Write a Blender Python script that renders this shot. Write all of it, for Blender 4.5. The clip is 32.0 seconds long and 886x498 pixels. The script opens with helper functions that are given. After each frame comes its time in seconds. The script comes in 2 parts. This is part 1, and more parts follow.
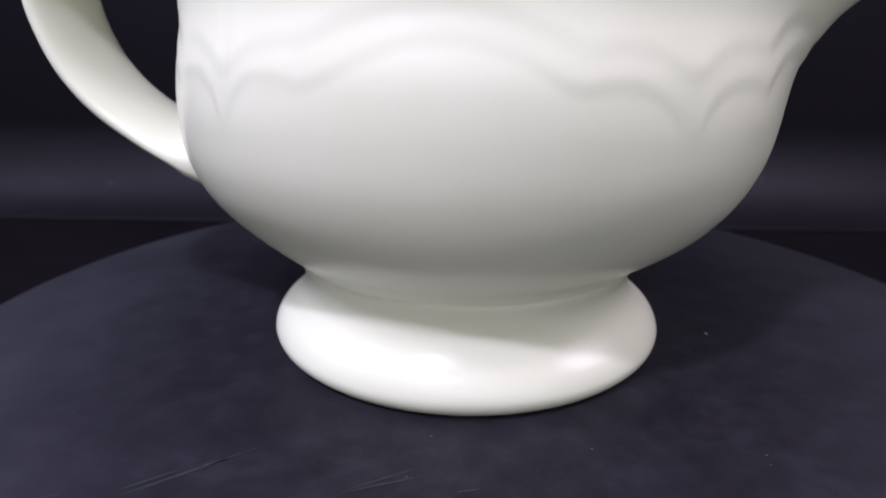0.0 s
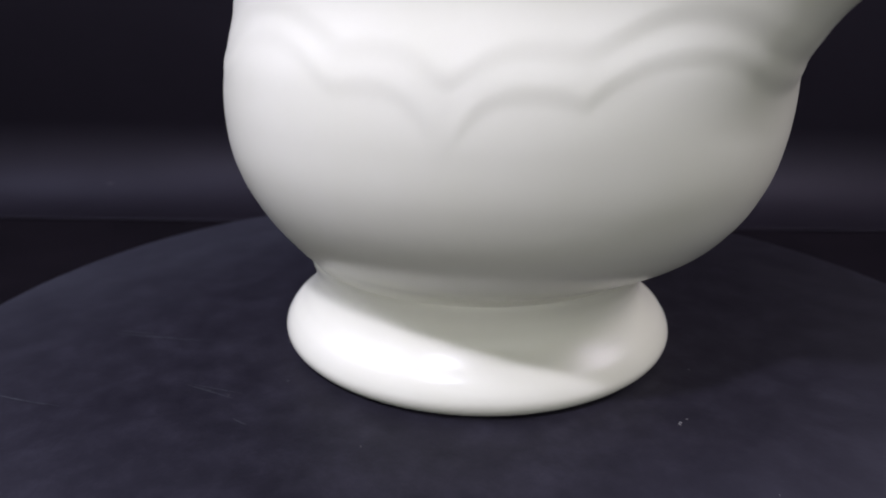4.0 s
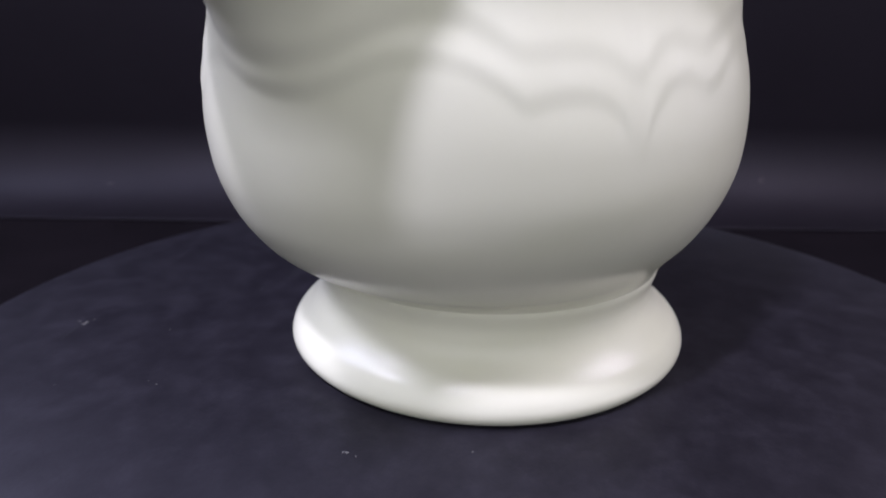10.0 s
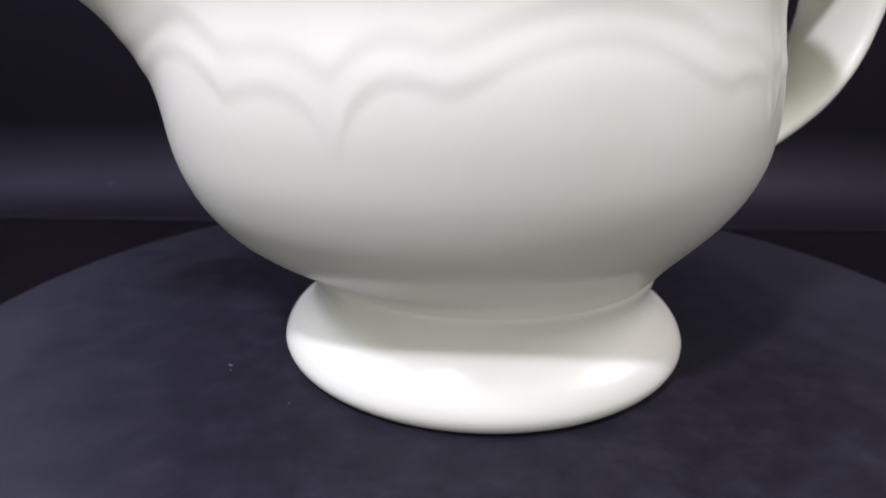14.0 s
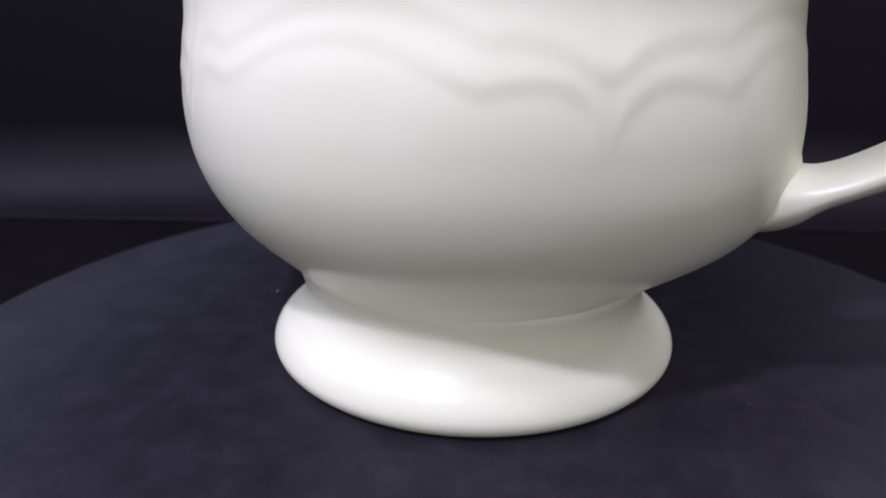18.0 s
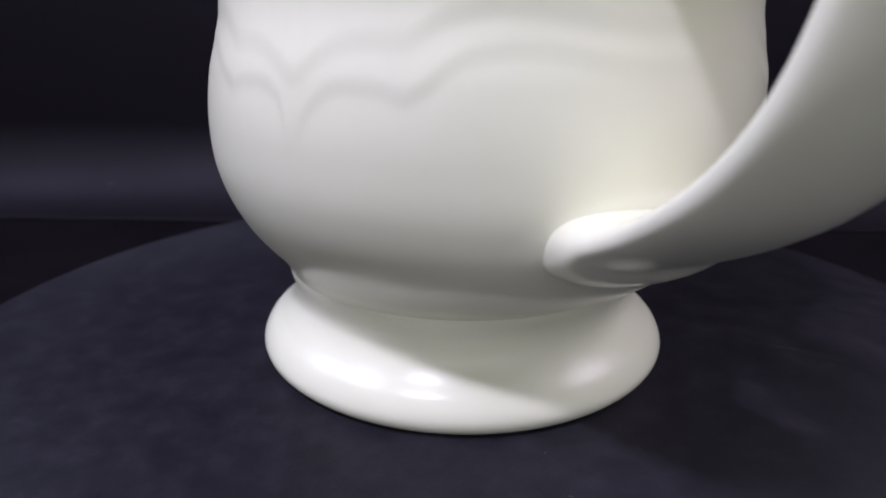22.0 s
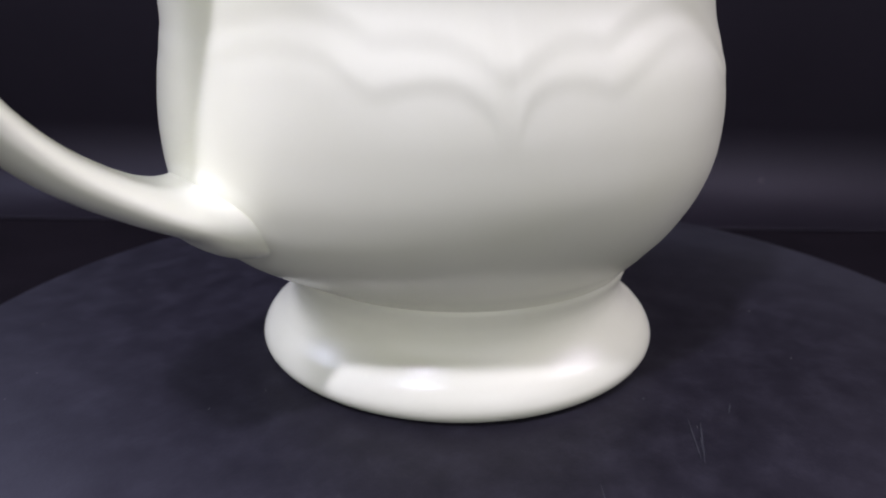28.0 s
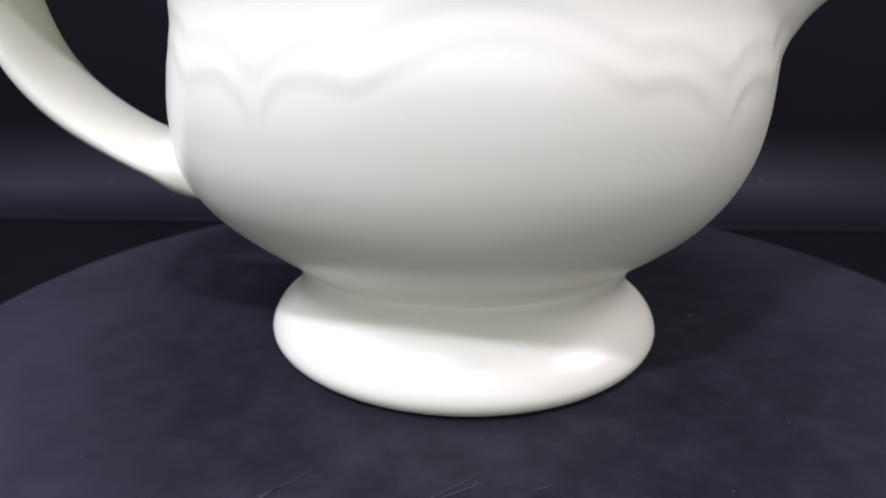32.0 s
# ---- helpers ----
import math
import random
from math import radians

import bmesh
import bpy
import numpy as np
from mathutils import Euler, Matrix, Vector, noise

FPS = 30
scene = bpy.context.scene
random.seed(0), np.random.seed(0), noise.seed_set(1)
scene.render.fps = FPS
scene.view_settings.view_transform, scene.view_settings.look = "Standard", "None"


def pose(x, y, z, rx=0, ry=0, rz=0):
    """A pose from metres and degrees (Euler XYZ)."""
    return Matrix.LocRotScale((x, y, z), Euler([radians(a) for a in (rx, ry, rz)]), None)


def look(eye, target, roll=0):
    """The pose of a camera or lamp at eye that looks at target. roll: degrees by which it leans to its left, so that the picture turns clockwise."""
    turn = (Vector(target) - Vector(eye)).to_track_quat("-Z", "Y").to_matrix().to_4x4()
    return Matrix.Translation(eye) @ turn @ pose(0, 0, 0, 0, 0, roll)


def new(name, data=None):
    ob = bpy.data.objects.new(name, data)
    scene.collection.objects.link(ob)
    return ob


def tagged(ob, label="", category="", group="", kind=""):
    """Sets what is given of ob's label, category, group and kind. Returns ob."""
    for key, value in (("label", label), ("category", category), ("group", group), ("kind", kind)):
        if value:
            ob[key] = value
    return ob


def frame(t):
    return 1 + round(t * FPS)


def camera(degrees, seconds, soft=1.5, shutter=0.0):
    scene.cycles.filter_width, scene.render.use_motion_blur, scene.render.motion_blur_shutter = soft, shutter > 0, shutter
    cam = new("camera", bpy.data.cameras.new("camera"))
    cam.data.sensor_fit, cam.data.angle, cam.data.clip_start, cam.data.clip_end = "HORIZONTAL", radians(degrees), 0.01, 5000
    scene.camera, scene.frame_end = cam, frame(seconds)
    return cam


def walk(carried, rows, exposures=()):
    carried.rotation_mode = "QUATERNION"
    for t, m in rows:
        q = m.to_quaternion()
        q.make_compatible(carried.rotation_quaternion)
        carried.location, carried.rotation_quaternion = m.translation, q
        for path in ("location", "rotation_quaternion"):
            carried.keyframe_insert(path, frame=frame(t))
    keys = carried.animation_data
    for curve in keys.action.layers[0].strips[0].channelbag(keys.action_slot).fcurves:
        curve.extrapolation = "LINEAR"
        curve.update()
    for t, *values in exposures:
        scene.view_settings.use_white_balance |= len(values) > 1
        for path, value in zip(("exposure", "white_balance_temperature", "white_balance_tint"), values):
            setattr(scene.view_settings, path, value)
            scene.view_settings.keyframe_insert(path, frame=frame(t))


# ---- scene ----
OMEGA = 10.912          # degrees per second, clockwise from above


# ---- camera ----
def aim(yaw, pitch):
    y, p = radians(yaw), radians(pitch)
    return Vector((math.sin(y) * math.cos(p), math.cos(y) * math.cos(p), -math.sin(p)))


cam = camera(68.78, 32.0, soft=1.9)
EYE = Vector((0.0, -0.12772, 0.06023))
VIEW = look(EYE, EYE + aim(-2.608, 18.693), 0.156)
cam.data.dof.use_dof, cam.data.dof.focus_distance, cam.data.dof.aperture_fstop = True, 0.098, 24.0
STOPS = [(0.0, 0.03), (3.0, -0.05), (6.0, 0.10), (8.0, 0.26), (11.0, 0.30), (13.0, 0.23), (17.0, 0.03), (20.0, -0.07), (22.5, -0.18),
         (24.0, 0.08), (25.5, 0.28), (29.0, 0.18), (31.0, 0.25), (32.0, 0.22)]
walk(cam, [(0.0, VIEW), (32.0, VIEW)], exposures=[(t, e, 6350, 12.5) for t, e in STOPS])

# ---- light ----
world = bpy.data.worlds.new("room_air")
scene.world = world
world.use_nodes = True
world.node_tree.nodes["Background"].inputs[0].default_value = (0.9, 0.95, 1.0, 1)
world.node_tree.nodes["Background"].inputs[1].default_value = 0.05


def lamp(name, azimuth, elevation, distance, size, watts, colour):
    data = bpy.data.lights.new(name, "AREA")
    data.shape, data.size, data.energy, data.color = "SQUARE", size, watts, colour
    a, e = radians(azimuth), radians(elevation)
    ob = new(name, data)
    aimed = Vector((0, 0, 0.03))
    ob.matrix_world = look(aimed + distance * Vector((math.cos(a) * math.cos(e), math.sin(a) * math.cos(e), math.sin(e))), aimed)
    return ob


lamp("lamp_front", -116, 54, 0.45, 0.026, 1.26, (0.81, 0.775, 1.0))
lamp("lamp_side", 202, 47, 0.45, 0.07, 0.62, (0.81, 0.785, 1.0))
lamp("lamp_left", 174, 40, 0.80, 0.24, 2.20, (0.72, 0.74, 1.0))
lamp("lamp_warm", 0, 41, 0.50, 0.18, 1.0, (0.935, 0.845, 1.0))

# broad soft fill added behind the camera; the room has no window there
fill = bpy.data.lights.new("front_fill", "AREA")
fill.shape, fill.size, fill.size_y, fill.energy, fill.color = "RECTANGLE", 2.4, 1.1, 12.2, (0.945, 0.937, 0.975)
new("front_fill", fill).matrix_world = look((0, -1.40, 0.60), (0, 0, 0.03))


# ---- materials ----
def material(name, base, rough, spec=0.5, coat=0.0):
    m = bpy.data.materials.new(name)
    m.use_nodes = True
    b = m.node_tree.nodes["Principled BSDF"]
    b.inputs["Base Color"].default_value = (*base, 1)
    b.inputs["Roughness"].default_value = rough
    b.inputs["Specular IOR Level"].default_value = spec
    b.inputs["Coat Weight"].default_value = coat
    return m, m.node_tree, b


def noise_node(nt, scale, detail=4, rough=0.55, stretch=None, coord="Object"):
    tc = nt.nodes.new("ShaderNodeTexCoord")
    n = nt.nodes.new("ShaderNodeTexNoise")
    n.inputs["Scale"].default_value, n.inputs["Detail"].default_value, n.inputs["Roughness"].default_value = scale, detail, rough
    if stretch:
        mp = nt.nodes.new("ShaderNodeMapping")
        mp.inputs["Scale"].default_value = stretch
        nt.links.new(tc.outputs[coord], mp.inputs[0])
        nt.links.new(mp.outputs[0], n.inputs["Vector"])
    else:
        nt.links.new(tc.outputs[coord], n.inputs["Vector"])
    return n.outputs["Fac"]


def ramp(nt, fac, stops):
    r = nt.nodes.new("ShaderNodeValToRGB")
    while len(r.color_ramp.elements) < len(stops):
        r.color_ramp.elements.new(0.5)
    for el, (at, c) in zip(r.color_ramp.elements, stops):
        el.position, el.color = at, (*c, 1) if len(c) == 3 else c
    nt.links.new(fac, r.inputs[0])
    return r.outputs[0]


def bump(nt, bsdf, fac, strength, distance):
    b = nt.nodes.new("ShaderNodeBump")
    b.inputs["Strength"].default_value, b.inputs["Distance"].default_value = strength, distance
    nt.links.new(fac, b.inputs["Height"])
    nt.links.new(b.outputs[0], bsdf.inputs["Normal"])


def glaze():
    m, nt, b = material("ivory_glaze", (0.80, 0.79, 0.745), 0.3, 0.35)
    nt.links.new(ramp(nt, noise_node(nt, 60, 5), [(0.3, (0.848, 0.853, 0.682)), (0.7, (0.868, 0.872, 0.714))]), b.inputs["Base Color"])
    nt.links.new(ramp(nt, noise_node(nt, 25, 3), [(0.3, (0.25,) * 3), (0.7, (0.268,) * 3)]), b.inputs["Roughness"])
    bump(nt, b, noise_node(nt, 140, 3), 0.05, 0.0006)
    return m


def platter_black():
    m, nt, b = material("black_platter", (0.022, 0.022, 0.028), 0.5, 0.25)
    nt.links.new(ramp(nt, noise_node(nt, 130, 8, 0.72), [(0.28, (0.0068, 0.0060, 0.0094)), (0.5, (0.0142, 0.0131, 0.0184)), (0.75, (0.0272, 0.0256, 0.0345))]), b.inputs["Base Color"])
    # cloudy paler tone towards two opposite sides of the platter
    tc, xyz = nt.nodes.new("ShaderNodeTexCoord"), nt.nodes.new("ShaderNodeSeparateXYZ")
    nt.links.new(tc.outputs["Object"], xyz.inputs[0])
    square, reach = nt.nodes.new("ShaderNodeMath"), nt.nodes.new("ShaderNodeMath")
    square.operation, reach.operation, reach.use_clamp = "MULTIPLY", "MULTIPLY", True
    nt.links.new(xyz.outputs[0], square.inputs[0])
    nt.links.new(xyz.outputs[0], square.inputs[1])
    patch = nt.nodes.new("ShaderNodeMath")
    patch.operation = "POWER"
    nt.links.new(square.outputs[0], patch.inputs[0])
    patch.inputs[1].default_value = 1.8
    nt.links.new(patch.outputs[0], reach.inputs[0])
    reach.inputs[1].default_value = 6500.0
    cloud = ramp(nt, noise_node(nt, 45, 6, 0.7), [(0.3, (0.35,) * 3), (0.7, (0.9,) * 3)])
    amount = nt.nodes.new("ShaderNodeMath")
    amount.operation = "MULTIPLY"
    nt.links.new(reach.outputs[0], amount.inputs[0])
    nt.links.new(cloud, amount.inputs[1])
    mix = nt.nodes.new("ShaderNodeMix")
    mix.data_type = "RGBA"
    nt.links.new(amount.outputs[0], mix.inputs[0])
    nt.links.new(b.inputs["Base Color"].links[0].from_socket, mix.inputs[6])
    mix.inputs[7].default_value = (0.040, 0.041, 0.051, 1)
    nt.links.new(mix.outputs[2], b.inputs["Base Color"])
    nt.links.new(ramp(nt, noise_node(nt, 28, 5, 0.6), [(0.3, (0.48,) * 3), (0.7, (0.62,) * 3)]), b.inputs["Roughness"])
    b.inputs["Specular Tint"].default_value = (0.88, 0.87, 1.0, 1)
    bump(nt, b, noise_node(nt, 1400, 3), 0.08, 0.0003)
    return m


def card_black():
    m, nt, b = material("black_card", (0.02, 0.02, 0.025), 0.6, 0.34)
    nt.links.new(ramp(nt, noise_node(nt, 9, 5, 0.6), [(0.3, (0.0064, 0.0050, 0.0078)), (0.75, (0.0108, 0.0086, 0.0128))]), b.inputs["Base Color"])
    nt.links.new(ramp(nt, noise_node(nt, 14, 4, 0.6, (0.5, 1, 1)), [(0.3, (0.54,) * 3), (0.7, (0.64,) * 3)]), b.inputs["Roughness"])
    b.inputs["Specular Tint"].default_value = (0.88, 0.86, 1.0, 1)
    bump(nt, b, noise_node(nt, 500, 4), 0.2, 0.0004)
    return m


def cloth_black():
    m, nt, b = material("black_cloth", (0.006, 0.005, 0.006), 0.95, 0.1)
    nt.links.new(ramp(nt, noise_node(nt, 30, 6), [(0.3, (0.005, 0.0036, 0.0056)), (0.7, (0.009, 0.0066, 0.0095))]), b.inputs["Base Color"])
    bump(nt, b, noise_node(nt, 1500, 2), 0.4, 0.0004)
    return m


def room_paint():
    m, nt, b = material("grey_paint", (0.3, 0.3, 0.3), 0.8, 0.3)
    nt.links.new(ramp(nt, noise_node(nt, 3, 5), [(0.3, (0.60, 0.60, 0.58)), (0.7, (0.66, 0.66, 0.63))]), b.inputs["Base Color"])
    return m


GLAZE, PLATTER, CARD, CLOTH, PAINT = glaze(), platter_black(), card_black(), cloth_black(), room_paint()
SCRATCH = material("scratch_grey", (0.042, 0.044, 0.052), 0.6, 0.3)[0]
DUST = material("pale_lint", (0.15, 0.15, 0.145), 0.9, 0.2)[0]
BARE = material("dark_body_spot", (0.30, 0.22, 0.15), 0.5, 0.4)[0]


# ---- mesh helpers ----
def mesh_from(name, verts, faces, mat, smooth=True):
    me = bpy.data.meshes.new(name)
    me.from_pydata([tuple(map(float, v)) for v in verts], [], faces)
    me.materials.append(mat)
    me.validate()
    if smooth:
        me.polygons.foreach_set("use_smooth", [True] * len(me.polygons))
    me.update()
    return me


def loft(rings, closed_ends=(True, True)):
    """Rings of equal length, joined in order; ends filled by a fan."""
    n = len(rings[0])
    verts = [v for r in rings for v in r]
    faces = []
    for k in range(len(rings) - 1):
        for i in range(n):
            j = (i + 1) % n
            faces.append((k * n + i, k * n + j, (k + 1) * n + j, (k + 1) * n + i))
    if closed_ends[0]:
        verts.append(np.mean(np.array(rings[0]), axis=0))
        faces += [(len(verts) - 1, (i + 1) % n, i) for i in range(n)]
    if closed_ends[1]:
        verts.append(np.mean(np.array(rings[-1]), axis=0))
        b = (len(rings) - 1) * n
        faces += [(len(verts) - 1, b + i, b + (i + 1) % n) for i in range(n)]
    return verts, faces


def part(name, data, parent, label=""):
    ob = new(name, data)
    ob.parent = parent
    return tagged(ob, label)


def curve_through(knots, values, x):
    """Smooth interpolation through a few knots."""
    knots, values, x = np.array(knots, float), np.array(values, float), np.asarray(x, float)
    m = np.gradient(values, knots, edge_order=2)
    i = np.clip(np.searchsorted(knots, x) - 1, 0, len(knots) - 2)
    h = knots[i + 1] - knots[i]
    u = (x - knots[i]) / h
    return ((2 * u ** 3 - 3 * u ** 2 + 1) * values[i] + (u ** 3 - 2 * u ** 2 + u) * h * m[i]
            + (-2 * u ** 3 + 3 * u ** 2) * values[i + 1] + (u ** 3 - u ** 2) * h * m[i + 1])


# ---- the gravy boat (all in millimetres in its own space, spout along +x) ----
HEIGHTS = [17.6, 18.6, 20, 21, 22.5, 25, 30, 37, 45, 54, 63, 72, 80, 88]
FRONT = [34.15, 35.0, 37.3, 39.6, 42.5, 46.2, 51.0, 54.8, 56.7, 57.0, 56.0, 56.6, 58.5, 61.0]
BACK = [34.2, 36.0, 38.4, 40.2, 42.9, 46.8, 51.6, 54.8, 55.4, 54.4, 52.7, 53.2, 55.0, 58.0]
SIDE = [34.1, 34.6, 35.3, 36.0, 37.2, 39.3, 42.4, 45.0, 45.7, 44.7, 42.5, 41.8, 43.6, 47.0]

# Scalloped swags round the bowl. They meet in cusps at these angles from the spout: spout, cusp, rib, cusp, side, cusp, rib, cusp, handle.
PORT = [0.0, 27.8, 45.0, 61.0, 86.0, 112.3, 130.6, 149.2, 180.0]
STARBOARD = [0.0, 28.2, 46.5, 65.2, 88.5, 113.6, 131.9, 150.0, 180.0]
LOWER, UPPER = [], []


def swag(line, first, last, along, heights):
    """One swag between two cusps: heights over the foot at some fractions of its width."""
    line.append((first, last, along, heights))


swag(LOWER, 0, 1, [0, 0.2, 0.33, 0.45, 0.57, 0.71, 0.84, 0.93, 1], [53.4, 54.3, 55.9, 57.0, 57.1, 56.5, 55.1, 53.5, 51.5])
swag(LOWER, 1, 2, [0, 0.11, 0.3, 0.5, 0.65, 0.78, 0.88, 0.945, 1], [51.5, 52.2, 52.8, 52.6, 51.8, 50.2, 48.0, 44.5, 40.0])
swag(LOWER, 2, 3, [0, 0.05, 0.13, 0.25, 0.41, 0.64, 0.88, 1], [40.0, 45.0, 48.4, 50.5, 52.2, 53.2, 53.0, 52.4])
swag(LOWER, 3, 5, [0, 0.09, 0.18, 0.28, 0.36, 0.5, 0.62, 0.75, 0.85, 0.93, 1], [52.4, 53.9, 56.0, 57.5, 58.3, 59.1, 58.7, 57.0, 55.2, 53.7, 52.5])
swag(LOWER, 5, 6, [0, 0.24, 0.5, 0.7, 0.85, 0.92, 0.96, 1], [52.5, 53.6, 53.8, 52.9, 50.9, 48.2, 44.5, 40.0])
swag(LOWER, 6, 7, [0, 0.05, 0.1, 0.2, 0.28, 0.38, 0.58, 0.78, 1], [40.0, 46.0, 49.0, 51.3, 52.3, 53.3, 53.9, 53.6, 52.3])
swag(LOWER, 7, 8, [0, 0.1, 0.2, 0.3, 0.45, 0.6, 0.8, 1], [52.3, 54.2, 56.4, 57.5, 58.1, 57.8, 56.6, 56.0])
swag(UPPER, 0, 1, [0, 0.2, 0.33, 0.43, 0.55, 0.68, 0.8, 0.9, 1], [57.6, 58.2, 59.7, 61.1, 62.0, 61.9, 60.7, 59.2, 57.5])
swag(UPPER, 1, 2, [0, 0.15, 0.42, 0.6, 0.78, 0.9, 1], [57.5, 57.7, 58.0, 57.5, 56.2, 54.8, 53.8])
swag(UPPER, 2, 3, [0, 0.12, 0.25, 0.35, 0.6, 0.9, 1], [53.8, 55.0, 56.4, 57.2, 58.0, 57.8, 57.5])
swag(UPPER, 3, 5, [0, 0.06, 0.16, 0.3, 0.5, 0.7, 0.85, 0.95, 1], [57.5, 58.7, 60.4, 62.3, 63.6, 62.9, 61.2, 59.4, 58.4])
swag(UPPER, 5, 6, [0, 0.3, 0.5, 0.65, 0.82, 1], [58.4, 58.8, 58.3, 57.4, 55.9, 54.4])
swag(UPPER, 6, 7, [0, 0.1, 0.18, 0.27, 0.42, 0.64, 1], [54.4, 55.4, 56.4, 57.2, 58.3, 58.9, 58.5])
swag(UPPER, 7, 8, [0, 0.06, 0.14, 0.25, 0.42, 0.6, 0.85, 1], [58.5, 59.7, 60.9, 61.9, 62.4, 61.9, 60.9, 60.6])


def drape(line, phi, blur=1.0):
    def raw(p):
        p = (p + np.pi) % (2 * np.pi) - np.pi
        d = np.degrees(np.abs(p))
        u = np.where(p > 0, np.interp(d, PORT, range(9)), np.interp(d, STARBOARD, range(9)))
        z = np.zeros_like(d)
        for first, last, along, heights in line:
            k = (u >= first) & (u <= last)
            z[k] = curve_through(along, heights, (u[k] - first) / (last - first))
        return z + np.where(p > 0, 1.5, 0.0) * np.exp(-((u - 2.35) / 0.55) ** 2)      # hand-made: one side a little higher
    offsets = np.radians(np.arange(-2.5 * blur, 2.501 * blur, 0.4 * blur))
    weights = np.exp(-(np.degrees(offsets) / blur) ** 2)
    return sum(w * raw(phi + o) for w, o in zip(weights, offsets)) / weights.sum()


def smooth_step(x):
    x = np.clip(x, 0, 1)
    return x * x * (3 - 2 * x)


PHI = np.radians(np.arange(0, 360, 0.5))
SEEN = np.arctan2(0.81 * np.sin(PHI), np.cos(PHI))       # the angle seen from the axis
LOW_LINE, UP_LINE = drape(LOWER, SEEN, 0.8), drape(UPPER, SEEN, 1.2)
MID_LINE = (drape(LOWER, SEEN, 12) + drape(UPPER, SEEN, 12)) / 2


def bowl_ring(z, phi, inset=0.0, relief=True):
    c, sn = np.cos(phi), np.sin(phi)
    power = np.where(c > 0, 1.97, 1.99 + 0.16 * (min(z, 66) - 45) / 20)
    e = 2 / (2 + (power - 2) * smooth_step((z - 17.6) / 9))
    a = np.where(c > 0, curve_through(HEIGHTS, FRONT, z), curve_through(HEIGHTS, BACK, z)) - inset
    b = curve_through(HEIGHTS, SIDE, z) - inset
    b = b + np.where(sn < 0, 1.1 * smooth_step((z - 17.6) / 4), 0.2 * smooth_step((z - 20) / 8)) * smooth_step((66 - z) / 14)
    x, y = a * np.sign(c) * np.abs(c) ** e, b * np.sign(sn) * np.abs(sn) ** e
    nx, ny = c / a, sn / b
    ln = np.hypot(nx, ny)
    if relief:
        rib = smooth_step((51.0 - LOW_LINE) / 6)
        depth = 1 + 0.7 * np.exp(-(np.degrees(np.arccos(np.cos(phi))) / 26) ** 2)          # deeper under the spout
        out = 0.215 * (1 - 0.3 * rib) * smooth_step((z - 42.5) / (3 + 7 * rib)) * smooth_step((z - LOW_LINE) / (3.1 + 2.4 * rib) + 0.5)
        out = depth * (out + 0.26 * smooth_step((z - UP_LINE) / 3.5 + 0.5) - 0.41 * smooth_step((z - MID_LINE) / 18 + 0.5))
        x, y = x + out * nx / ln, y + out * ny / ln
        # fillet round the handle's root
        w = ((52 + x) * -0.36 + (z - 33.4) * -0.93 + 1.1) / 5.0
        q = ((np.abs(y - 0.5) / 12.6) ** 2.3 + np.abs(w) ** 2.3) ** (1 / 2.3)
        root = 0.5 * (c < 0) * (1 - smooth_step((q - 0.8) / 0.45)) * (1 - smooth_step(w))
        x, y = x + root * nx / ln, y + root * ny / ln
    lift = 12.6 * (max(0.0, min(z, 66.0) - 46) / 20) ** 2 + 1.1 * max(0.0, z - 66.0)
    d = (phi + 0.05 + np.pi) % (2 * np.pi) - np.pi          # the spout leans a little to starboard
    width = (0.27 + 0.006 * max(0.0, z - 66)) * np.where(d > 0, 0.88, 1.0)
    x = x + lift * np.exp(-(d / width) ** 2)
    return np.stack([x, y, np.full_like(x, z)], -1) / 1000


def make_body(parent):
    phi = PHI
    zs = np.concatenate([np.linspace(17.6, 44, 48)[:-1], np.linspace(44, 67, 70)[:-1], np.linspace(67, 87, 14)])
    rings = [bowl_ring(z, phi) for z in zs]
    lip = bowl_ring(87.0, phi, 1.8)
    lip[:, 2] += 0.0014
    rings += [lip] + [bowl_ring(z, phi, 4.2, False) for z in (86.5, 80, 70, 60, 50, 40, 32, 27)]
    verts, faces = loft(rings, (False, True))
    whole = mesh_from("body", verts, faces, GLAZE)
    normals = [v.normal.copy() for v in whole.vertices]
    turn = (phi + np.pi) % (2 * np.pi) - np.pi
    n, first = len(phi), int(np.searchsorted(zs, 57.0))
    edge = np.radians(33)

    def of_spout(f):
        k, i = divmod(f[0], n)
        j = f[1] % n
        return len(f) == 4 and first <= k < len(rings) - 6 and abs(turn[i]) < edge and abs(turn[j]) < edge
    for name, keep in (("body", [f for f in faces if not of_spout(f)]), ("spout", [f for f in faces if of_spout(f)])):
        used = sorted({i for f in keep for i in f})
        at = {v: k for k, v in enumerate(used)}
        me = mesh_from(name, [verts[v] for v in used], [tuple(at[v] for v in f) for f in keep], GLAZE)
        me.normals_split_custom_set_from_vertices([normals[v] for v in used])
        part(name, me, parent)
    bpy.data.meshes.remove(whole)


FOOT_Z = [0.0, 0.4, 1.2, 2.5, 4.0, 6.0, 8.0, 10.0, 11.6, 12.8, 14.0, 15.0, 16.0, 16.8, 17.6, 20.5]
FOOT_R = [38.3, 39.0, 39.7, 40.12, 39.8, 38.5, 36.2, 34.5, 33.75, 33.5, 33.45, 33.62, 33.92, 34.12, 34.08, 32.2]


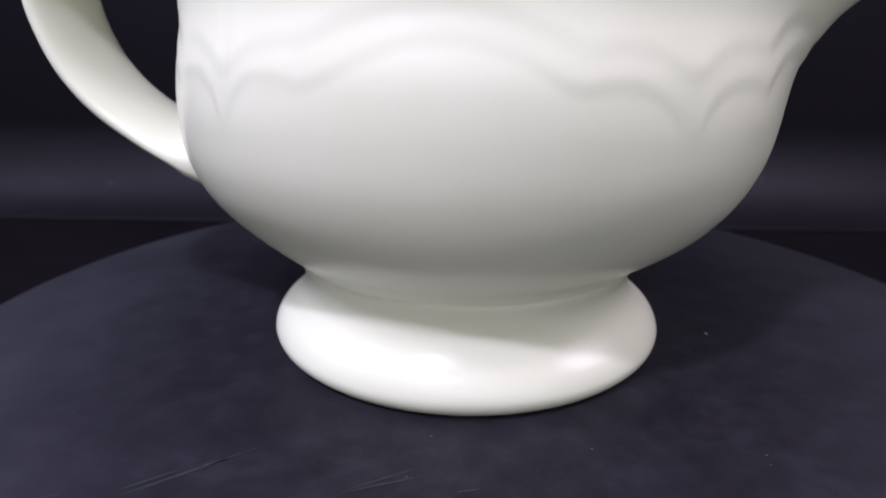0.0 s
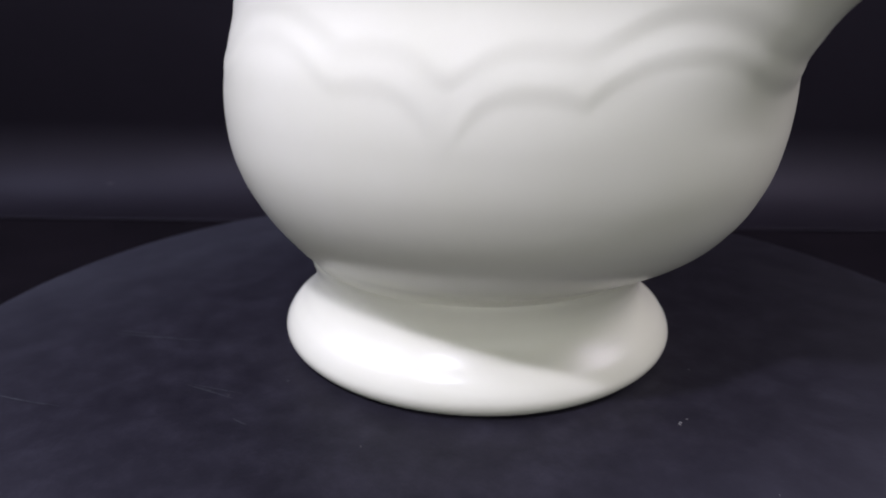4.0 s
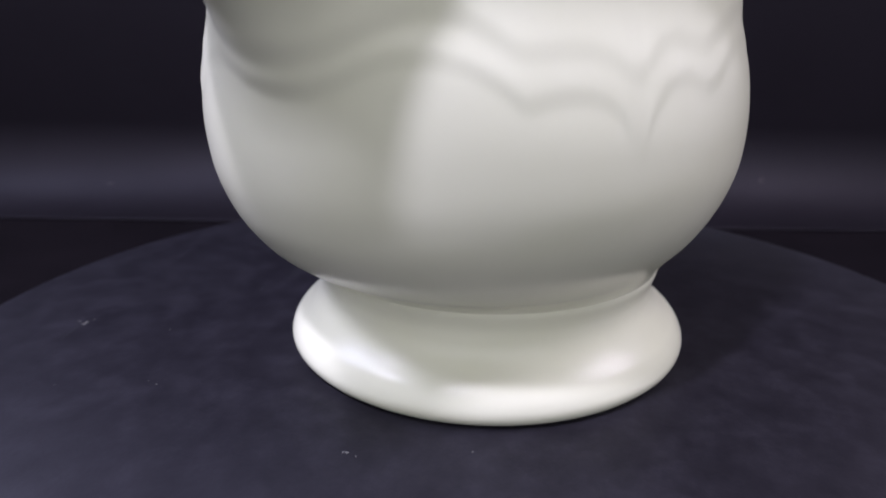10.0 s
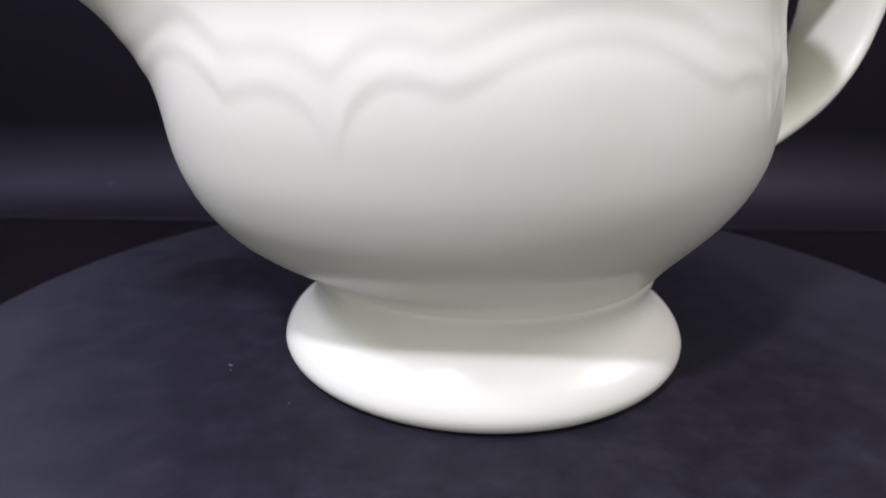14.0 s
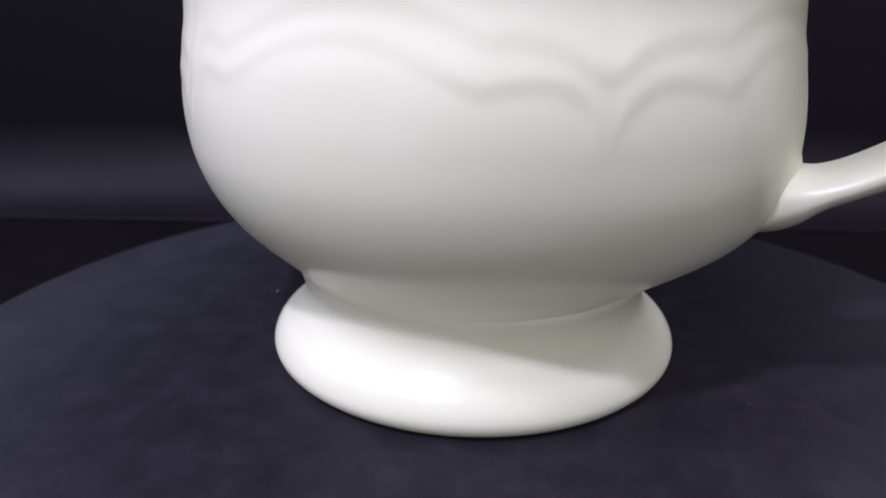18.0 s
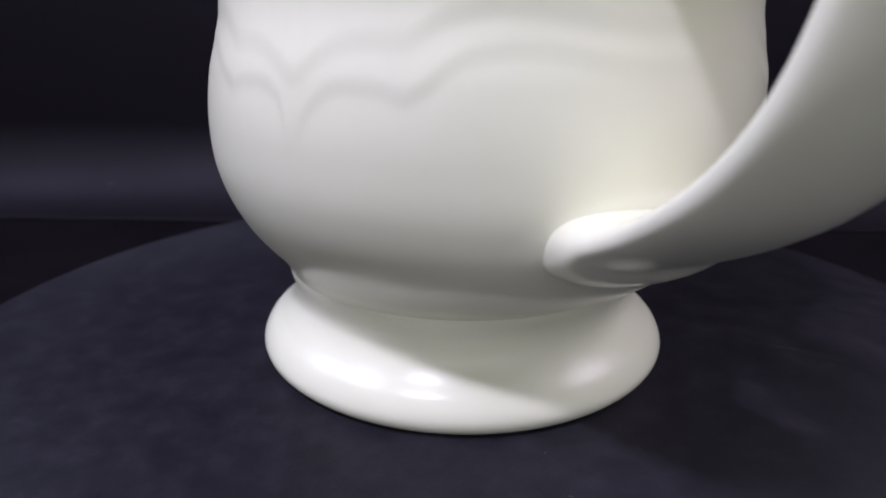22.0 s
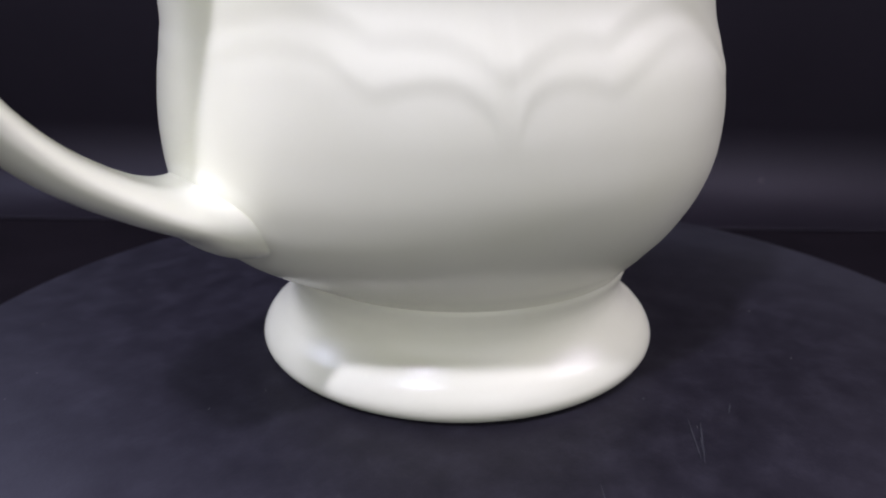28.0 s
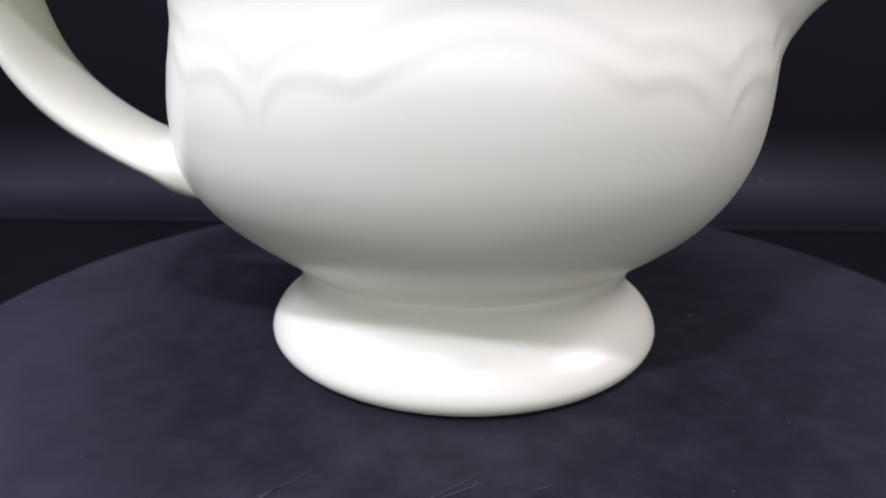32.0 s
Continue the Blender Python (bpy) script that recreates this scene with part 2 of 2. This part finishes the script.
def foot_ring(z, phi):
    r = np.interp(z, FOOT_Z, FOOT_R) if z < 1 else curve_through(FOOT_Z, FOOT_R, z)
    w = smooth_step((z - 10.0) / 7.0)           # from a circle to the oval of the bowl's underside
    oval = bowl_ring(17.6, phi, 0.0, False)
    x = r * np.cos(phi) * (1 - w) / 1000 + oval[:, 0] * w * r / 34.08
    y = r * np.sin(phi) * (1 - w) / 1000 + oval[:, 1] * w * r / 34.08
    return np.stack([x, y, np.full_like(phi, z / 1000)], -1)


def make_foot(parent):
    phi = np.radians(np.arange(0, 360, 1.0))
    rings = [np.stack([r * np.cos(phi), r * np.sin(phi), np.full_like(phi, z)], -1) / 1000 for r, z in ((33.0, 3.0), (36.8, 0.4))]
    rings += [foot_ring(z, phi) for z in np.concatenate([np.linspace(0, 1, 6)[:-1], np.linspace(1, 13.0, 50)])]
    foot = part("foot", mesh_from("foot", *loft(rings, (True, False)), GLAZE), parent)
    rings = [foot_ring(z, phi) for z in np.linspace(13.0, 20.5, 36)]
    part("collar", mesh_from("collar", *loft(rings, (False, True)), GLAZE), parent)
    # pinhole in the glaze
    a, z = radians(55), 12.0
    c = Vector((33.2 * math.cos(a), 33.2 * math.sin(a), z)) / 1000
    n = Vector((math.cos(a) * 0.75, math.sin(a) * 0.75, 0.66)).normalized()
    u = n.orthogonal().normalized()
    v = n.cross(u)
    rim = [c + n * 0.00025 + (u * math.cos(k * math.pi / 5) + v * math.sin(k * math.pi / 5)) * 0.00015 for k in range(10)]
    verts = rim + [c + n * 0.00032]
    part("pinhole", mesh_from("pinhole", verts, [(k, (k + 1) % 10, 10) for k in range(10)], BARE), foot, "tiny brown pinhole in the glaze")
    return foot


def make_handle(parent):
    # centre line in the x-z plane, half width, thickness to the outer and to the inner side
    t = [0, 0.5, 1, 1.5, 2, 2.5, 3, 4, 5, 6, 7, 8, 9, 10]
    cx = [-45.5, -48.6, -51.8, -55.0, -58.2, -61.5, -65, -73, -79, -82.5, -84, -82, -74, -52]
    cz = [31.0, 32.2, 33.4, 34.9, 36.5, 38.1, 40.1, 45.7, 52.5, 60, 68, 77, 84, 85]
    hw = [9.0, 10.0, 11.1, 11.8, 11.9, 11.6, 11.3, 11.0, 10.9, 10.9, 11.0, 11.0, 11.0, 11.0]
    outer = [3.2, 3.6, 4.1, 3.9, 2.9, 2.8, 3.0, 3.2, 3.1, 3.0, 2.9, 2.9, 2.9, 3.0]
    inner = [6.2, 6.4, 6.2, 5.1, 3.7, 2.9, 2.6, 2.6, 2.6, 2.6, 2.6, 2.6, 2.7, 3.0]
    s = np.linspace(0, 10, 150)
    X, Z, W, A, B = (curve_through(t, v, s) for v in (cx, cz, hw, outer, inner))
    dx, dz = np.gradient(X, s), np.gradient(Z, s)
    ln = np.hypot(dx, dz)
    a = np.radians(np.arange(0, 360, 5.0))
    ca, sa = np.cos(a), np.sin(a)
    rings = []
    for i in range(len(s)):
        e = 2 / 2.3
        u, v = np.sign(ca) * np.abs(ca) ** e, np.sign(sa) * np.abs(sa) ** e
        nx, nz = -dz[i] / ln[i], dx[i] / ln[i]
        th = np.where(v > 0, A[i] * v, B[i] * v)
        y = 0.5 + 0.5 * float(smooth_step((s[i] - 2) / 2))
        ring = np.stack([X[i] + nx * th, y + W[i] * u, Z[i] + nz * th + 0.075 * W[i] * u], -1)       # rolled a little to starboard
        # fillet towards the bowl, on the sides and the inner face
        back, side = curve_through(HEIGHTS, BACK, ring[:, 2]), curve_through(HEIGHTS, SIDE, ring[:, 2])
        off = 0.8 * (np.hypot(ring[:, 0] / back, ring[:, 1] / side) - 1) * np.hypot(ring[:, 0], ring[:, 1])
        flare = 0.6 * np.clip(1 - (off - 0.6) / 2.5, 0, 1.2) ** 2 * (1 - smooth_step((sa - 0.1) / 0.6)) * float(s[i] < 6)
        ring += flare[:, None] * np.stack([nx * sa, ca, nz * sa], -1)
        rings.append(ring / 1000)
    return part("handle", mesh_from("handle", *loft(rings), GLAZE), parent)


def make_gravy_boat():
    boat = new("gravy_boat")
    tagged(boat, "ivory glazed ceramic gravy boat with scalloped relief on a round foot", "gravy boat")
    make_body(boat)
    make_foot(boat)
    make_handle(boat)
    return boat


# ---- the turntable ----
def make_turntable():
    table = new("turntable")
    tagged(table, "black round turntable with fine scratches and specks of dust", "turntable")
    phi = np.radians(np.arange(0, 360, 1.0))

    def ring(r, z):
        return np.stack([r * np.cos(phi), r * np.sin(phi), np.full_like(phi, z)], -1)
    R = 0.1091
    rings = [ring(R - 0.003, -0.012), ring(R - 0.0008, -0.0115), ring(R, -0.0105), ring(R, -0.0012), ring(R - 0.0003, -0.0004),
             ring(R - 0.001, 0.0), ring(0.06, 0.0), ring(0.02, 0.0)]
    part("platter", mesh_from("platter", *loft(rings), PLATTER), table)
    rings = [ring(0.085, -0.05), ring(0.086, -0.048), ring(0.086, -0.026), ring(0.082, -0.022), ring(0.04, -0.021), ring(0.04, -0.0118)]
    part("base", mesh_from("base", *loft(rings), PLATTER), table, "black plastic base under the platter")
    return table


def polar(r, a, z=0.0):
    return Vector((r / 1000 * math.cos(radians(a)), r / 1000 * math.sin(radians(a)), z))


def make_scratches(table):
    rng = random.Random(4)
    lines = [(54.5, 235.6, 75, 230.2, 0.35), (51.6, 262.5, 58, 252.4, 0.3), (88.6, 245.6, 81.4, 249.4, 0.4), (84.3, 297.5, 83.7, 293, 0.3),
             (54.2, 268.5, 53.4, 272.0, 0.35), (60, 233.9, 63.5, 232.4, 0.5), (65.9, 231.1, 74, 229.4, 0.4),
             (85.6, 247.3, 77.5, 251.4, 0.25), (57.2, 252.8, 49.6, 262.0, 0.22), (53.8, 258.0, 56.3, 254.6, 0.3), (57.4, 234.6, 73.2, 230.9, 0.2),
             (79.6, 225.9, 84.0, 224.6, 0.25), (77.4, 9.4, 75.4, 8.7, 0.3)]
    for r0, a0, r1, a1, w in lines:
        p, q = polar(r0, a0, 0.0001), polar(r1, a1, 0.0001)
        side = (q - p).cross(Vector((0, 0, 1))).normalized() * w / 2000
        top, bot = [], []
        n = 14
        for i in range(n + 1):
            f = i / n
            c = p.lerp(q, f) + side * rng.uniform(-0.12, 0.12)
            k = (math.sin(math.pi * f) ** 0.5) * rng.uniform(0.6, 1.0)
            top.append(c + side * k)
            bot.append(c - side * k)
        verts = top + bot
        faces = [(n + 1 + i, n + 2 + i, i + 1, i) for i in range(n)]
        part("scratch", mesh_from("scratch", verts, faces, SCRATCH, False), table)


def make_dust(table):
    rng = random.Random(9)
    flecks = [(83.2, 292, 0.9), (62.7, 315.7, 0.45), (49.2, 357.5, 0.85), (45.2, 20.2, 0.5), (63.7, 294.5, 0.4), (63.9, 314.2, 0.35), (81.3, 115.4, 0.45),
              (91.9, 128.7, 0.45), (56.0, 165, 0.4), (41.8, 262, 0.35), (95.1, 73.3, 0.45), (82.0, 290.6, 0.5), (49.8, 359.6, 0.45),
              (84.9, 291.2, 0.6), (67.9, 352.9, 0.35), (46.1, 164.6, 0.35), (83.7, 143.1, 0.35), (75.4, 209.7, 0.3), (106.2, 76.7, 0.5), (79.4, 310.6, 0.35), (86.5, 148.9, 0.4), (52.0, 260.5, 0.3), (47.2, 293.3, 0.3)]
    for r, a, size in flecks:
        verts, faces = [], []
        for _ in range(5 if size > 0.6 else 2):
            c = polar(r, a) + Vector((rng.gauss(0, size), rng.gauss(0, size), 0)) * 0.0004
            d = rng.uniform(0, math.pi)
            l, w = size * rng.uniform(0.3, 0.75) / 1000, size * rng.uniform(0.10, 0.2) / 1000
            ax, ay = Vector((math.cos(d), math.sin(d), 0)), Vector((-math.sin(d), math.cos(d), 0))
            b = len(verts)
            verts += [c + ax * l, c + ay * w, c - ax * l, c - ay * w, c + Vector((0, 0, w * 1.6)), ]
            faces += [(b, b + 1, b + 4), (b + 1, b + 2, b + 4), (b + 2, b + 3, b + 4), (b + 3, b, b + 4)]
        part("fleck", mesh_from("fleck", verts, faces, DUST), table)


# ---- the setting ----
def sheet(name, profile, half_width, thickness, mat, label, category, cols=40):
    """A bent sheet: its profile in the y-z plane swept along x."""
    top, n = [], len(profile)
    for y, z in profile:
        top.append([(-half_width + 2 * half_width * c / cols, y, z) for c in range(cols + 1)])
    verts = [v for r in top for v in r]
    m = len(verts)
    verts += [(x, y + thickness * 0.7, z - thickness * 0.7) for x, y, z in verts]
    w = cols + 1
    faces = []
    for k in range(n - 1):
        for c in range(cols):
            f = (k * w + c, k * w + c + 1, (k + 1) * w + c + 1, (k + 1) * w + c)
            faces += [f, tuple(m + i for i in reversed(f))]
    rim = [c for c in range(w)] + [k * w + cols for k in range(1, n)] + [(n - 1) * w + c for c in range(cols - 1, -1, -1)] + [k * w for k in range(n - 2, 0, -1)]
    for i, v in enumerate(rim):
        u = rim[(i + 1) % len(rim)]
        faces.append((v, m + v, m + u, u))
    ob = new(name, mesh_from(name, verts, faces, mat))
    return tagged(ob, label, category, kind="structure")


FLOOR = -0.05


def make_setting():
    slab = lambda x0, x1, y0, y1, z0, z1: ([(x, y, z) for z in (z0, z1) for y in (y0, y1) for x in (x0, x1)],
                                           [(0, 2, 3, 1), (4, 5, 7, 6), (0, 1, 5, 4), (2, 6, 7, 3), (0, 4, 6, 2), (1, 3, 7, 5)])

    def box(name, mat, label, category, *ext):
        tagged(new(name, mesh_from(name, *slab(*ext), mat, False)), label, category, kind="structure")
    box("tabletop", CLOTH, "low tabletop covered with matt black cloth", "table", -0.7, 0.7, -0.7, 0.6, FLOOR - 0.03, FLOOR)
    # card curving up from the cloth
    prof = []
    bend, first, last = 0.042, 0, 106
    for i in range(33):
        a = radians(first + (last - first) * i / 32)
        prof.append((0.240 + bend * (math.sin(a) - math.sin(radians(first))), FLOOR + 0.0015 + bend * (math.cos(radians(first)) - math.cos(a))))
    y1, z1 = prof[-1]
    prof += [(y1 - 0.0165 * k, z1 + 0.0577 * k) for k in range(1, 12)]
    backdrop = sheet("backdrop", prof, 0.68, 0.002, CARD, "satin black card curving up behind the turntable", "backdrop")
    for x, y, z in ((0.1796, 0.2762, -0.0280), (-0.2336, 0.2717, -0.0343)):
        c, w = Vector((x, y - 0.0002, z + 0.0002)), 0.0009
        verts = [c + Vector((w, 0, 0)), c + Vector((0, w * 0.5, w * 0.7)), c + Vector((-w, 0, 0)), c + Vector((0, -w * 0.5, -w * 0.7)), c + Vector((0, -w * 0.4, w * 0.4))]
        part("lint", mesh_from("lint", verts, [(0, 1, 4), (1, 2, 4), (2, 3, 4), (3, 0, 4)], DUST), backdrop)
    # unseen closed room, added for bounced light and reflections in the glaze
    box("wall_north", PAINT, "plain pale grey wall, unseen, added to bounce light", "wall", -1.5, 1.5, 1.5, 1.6, FLOOR - 0.13, 1.8)
    box("wall_south", PAINT, "plain pale grey wall, unseen, added to bounce light", "wall", -1.5, 1.5, -1.6, -1.5, FLOOR - 0.13, 1.8)
    box("wall_west", PAINT, "plain pale grey wall, unseen, added to bounce light", "wall", -1.6, -1.5, -1.6, 1.6, FLOOR - 0.13, 1.8)
    box("wall_east", PAINT, "plain pale grey wall, unseen, added to bounce light", "wall", 1.5, 1.6, -1.6, 1.6, FLOOR - 0.13, 1.8)
    box("floor", PAINT, "plain pale grey floor, unseen, added to close the room", "floor", -1.6, 1.6, -1.6, 1.6, FLOOR - 0.13, FLOOR - 0.03)
    box("ceiling", PAINT, "plain pale grey ceiling, unseen, added to bounce light", "ceiling", -1.6, 1.6, -1.6, 1.6, 1.8, 1.9)


make_setting()
BOAT = make_gravy_boat()
TABLE = make_turntable()
make_scratches(TABLE)
make_dust(TABLE)


# ---- what moves ----
def motions():
    times = [0.0, 0.1, 0.3, 0.6] + [float(k) for k in range(1, 32)] + [31.4, 31.7, 31.9, 32.0]
    walk(TABLE, [(t, pose(0, 0, 0, 0, 0, -OMEGA * t)) for t in times])
    boat_rows = []
    for t in times:
        a = radians(112.06 - OMEGA * t)
        boat_rows.append((t, pose(0.003028 * math.cos(a), 0.003028 * math.sin(a), 0.0001, 0, 0, -5.061 - OMEGA * t)))
    walk(BOAT, boat_rows)


motions()
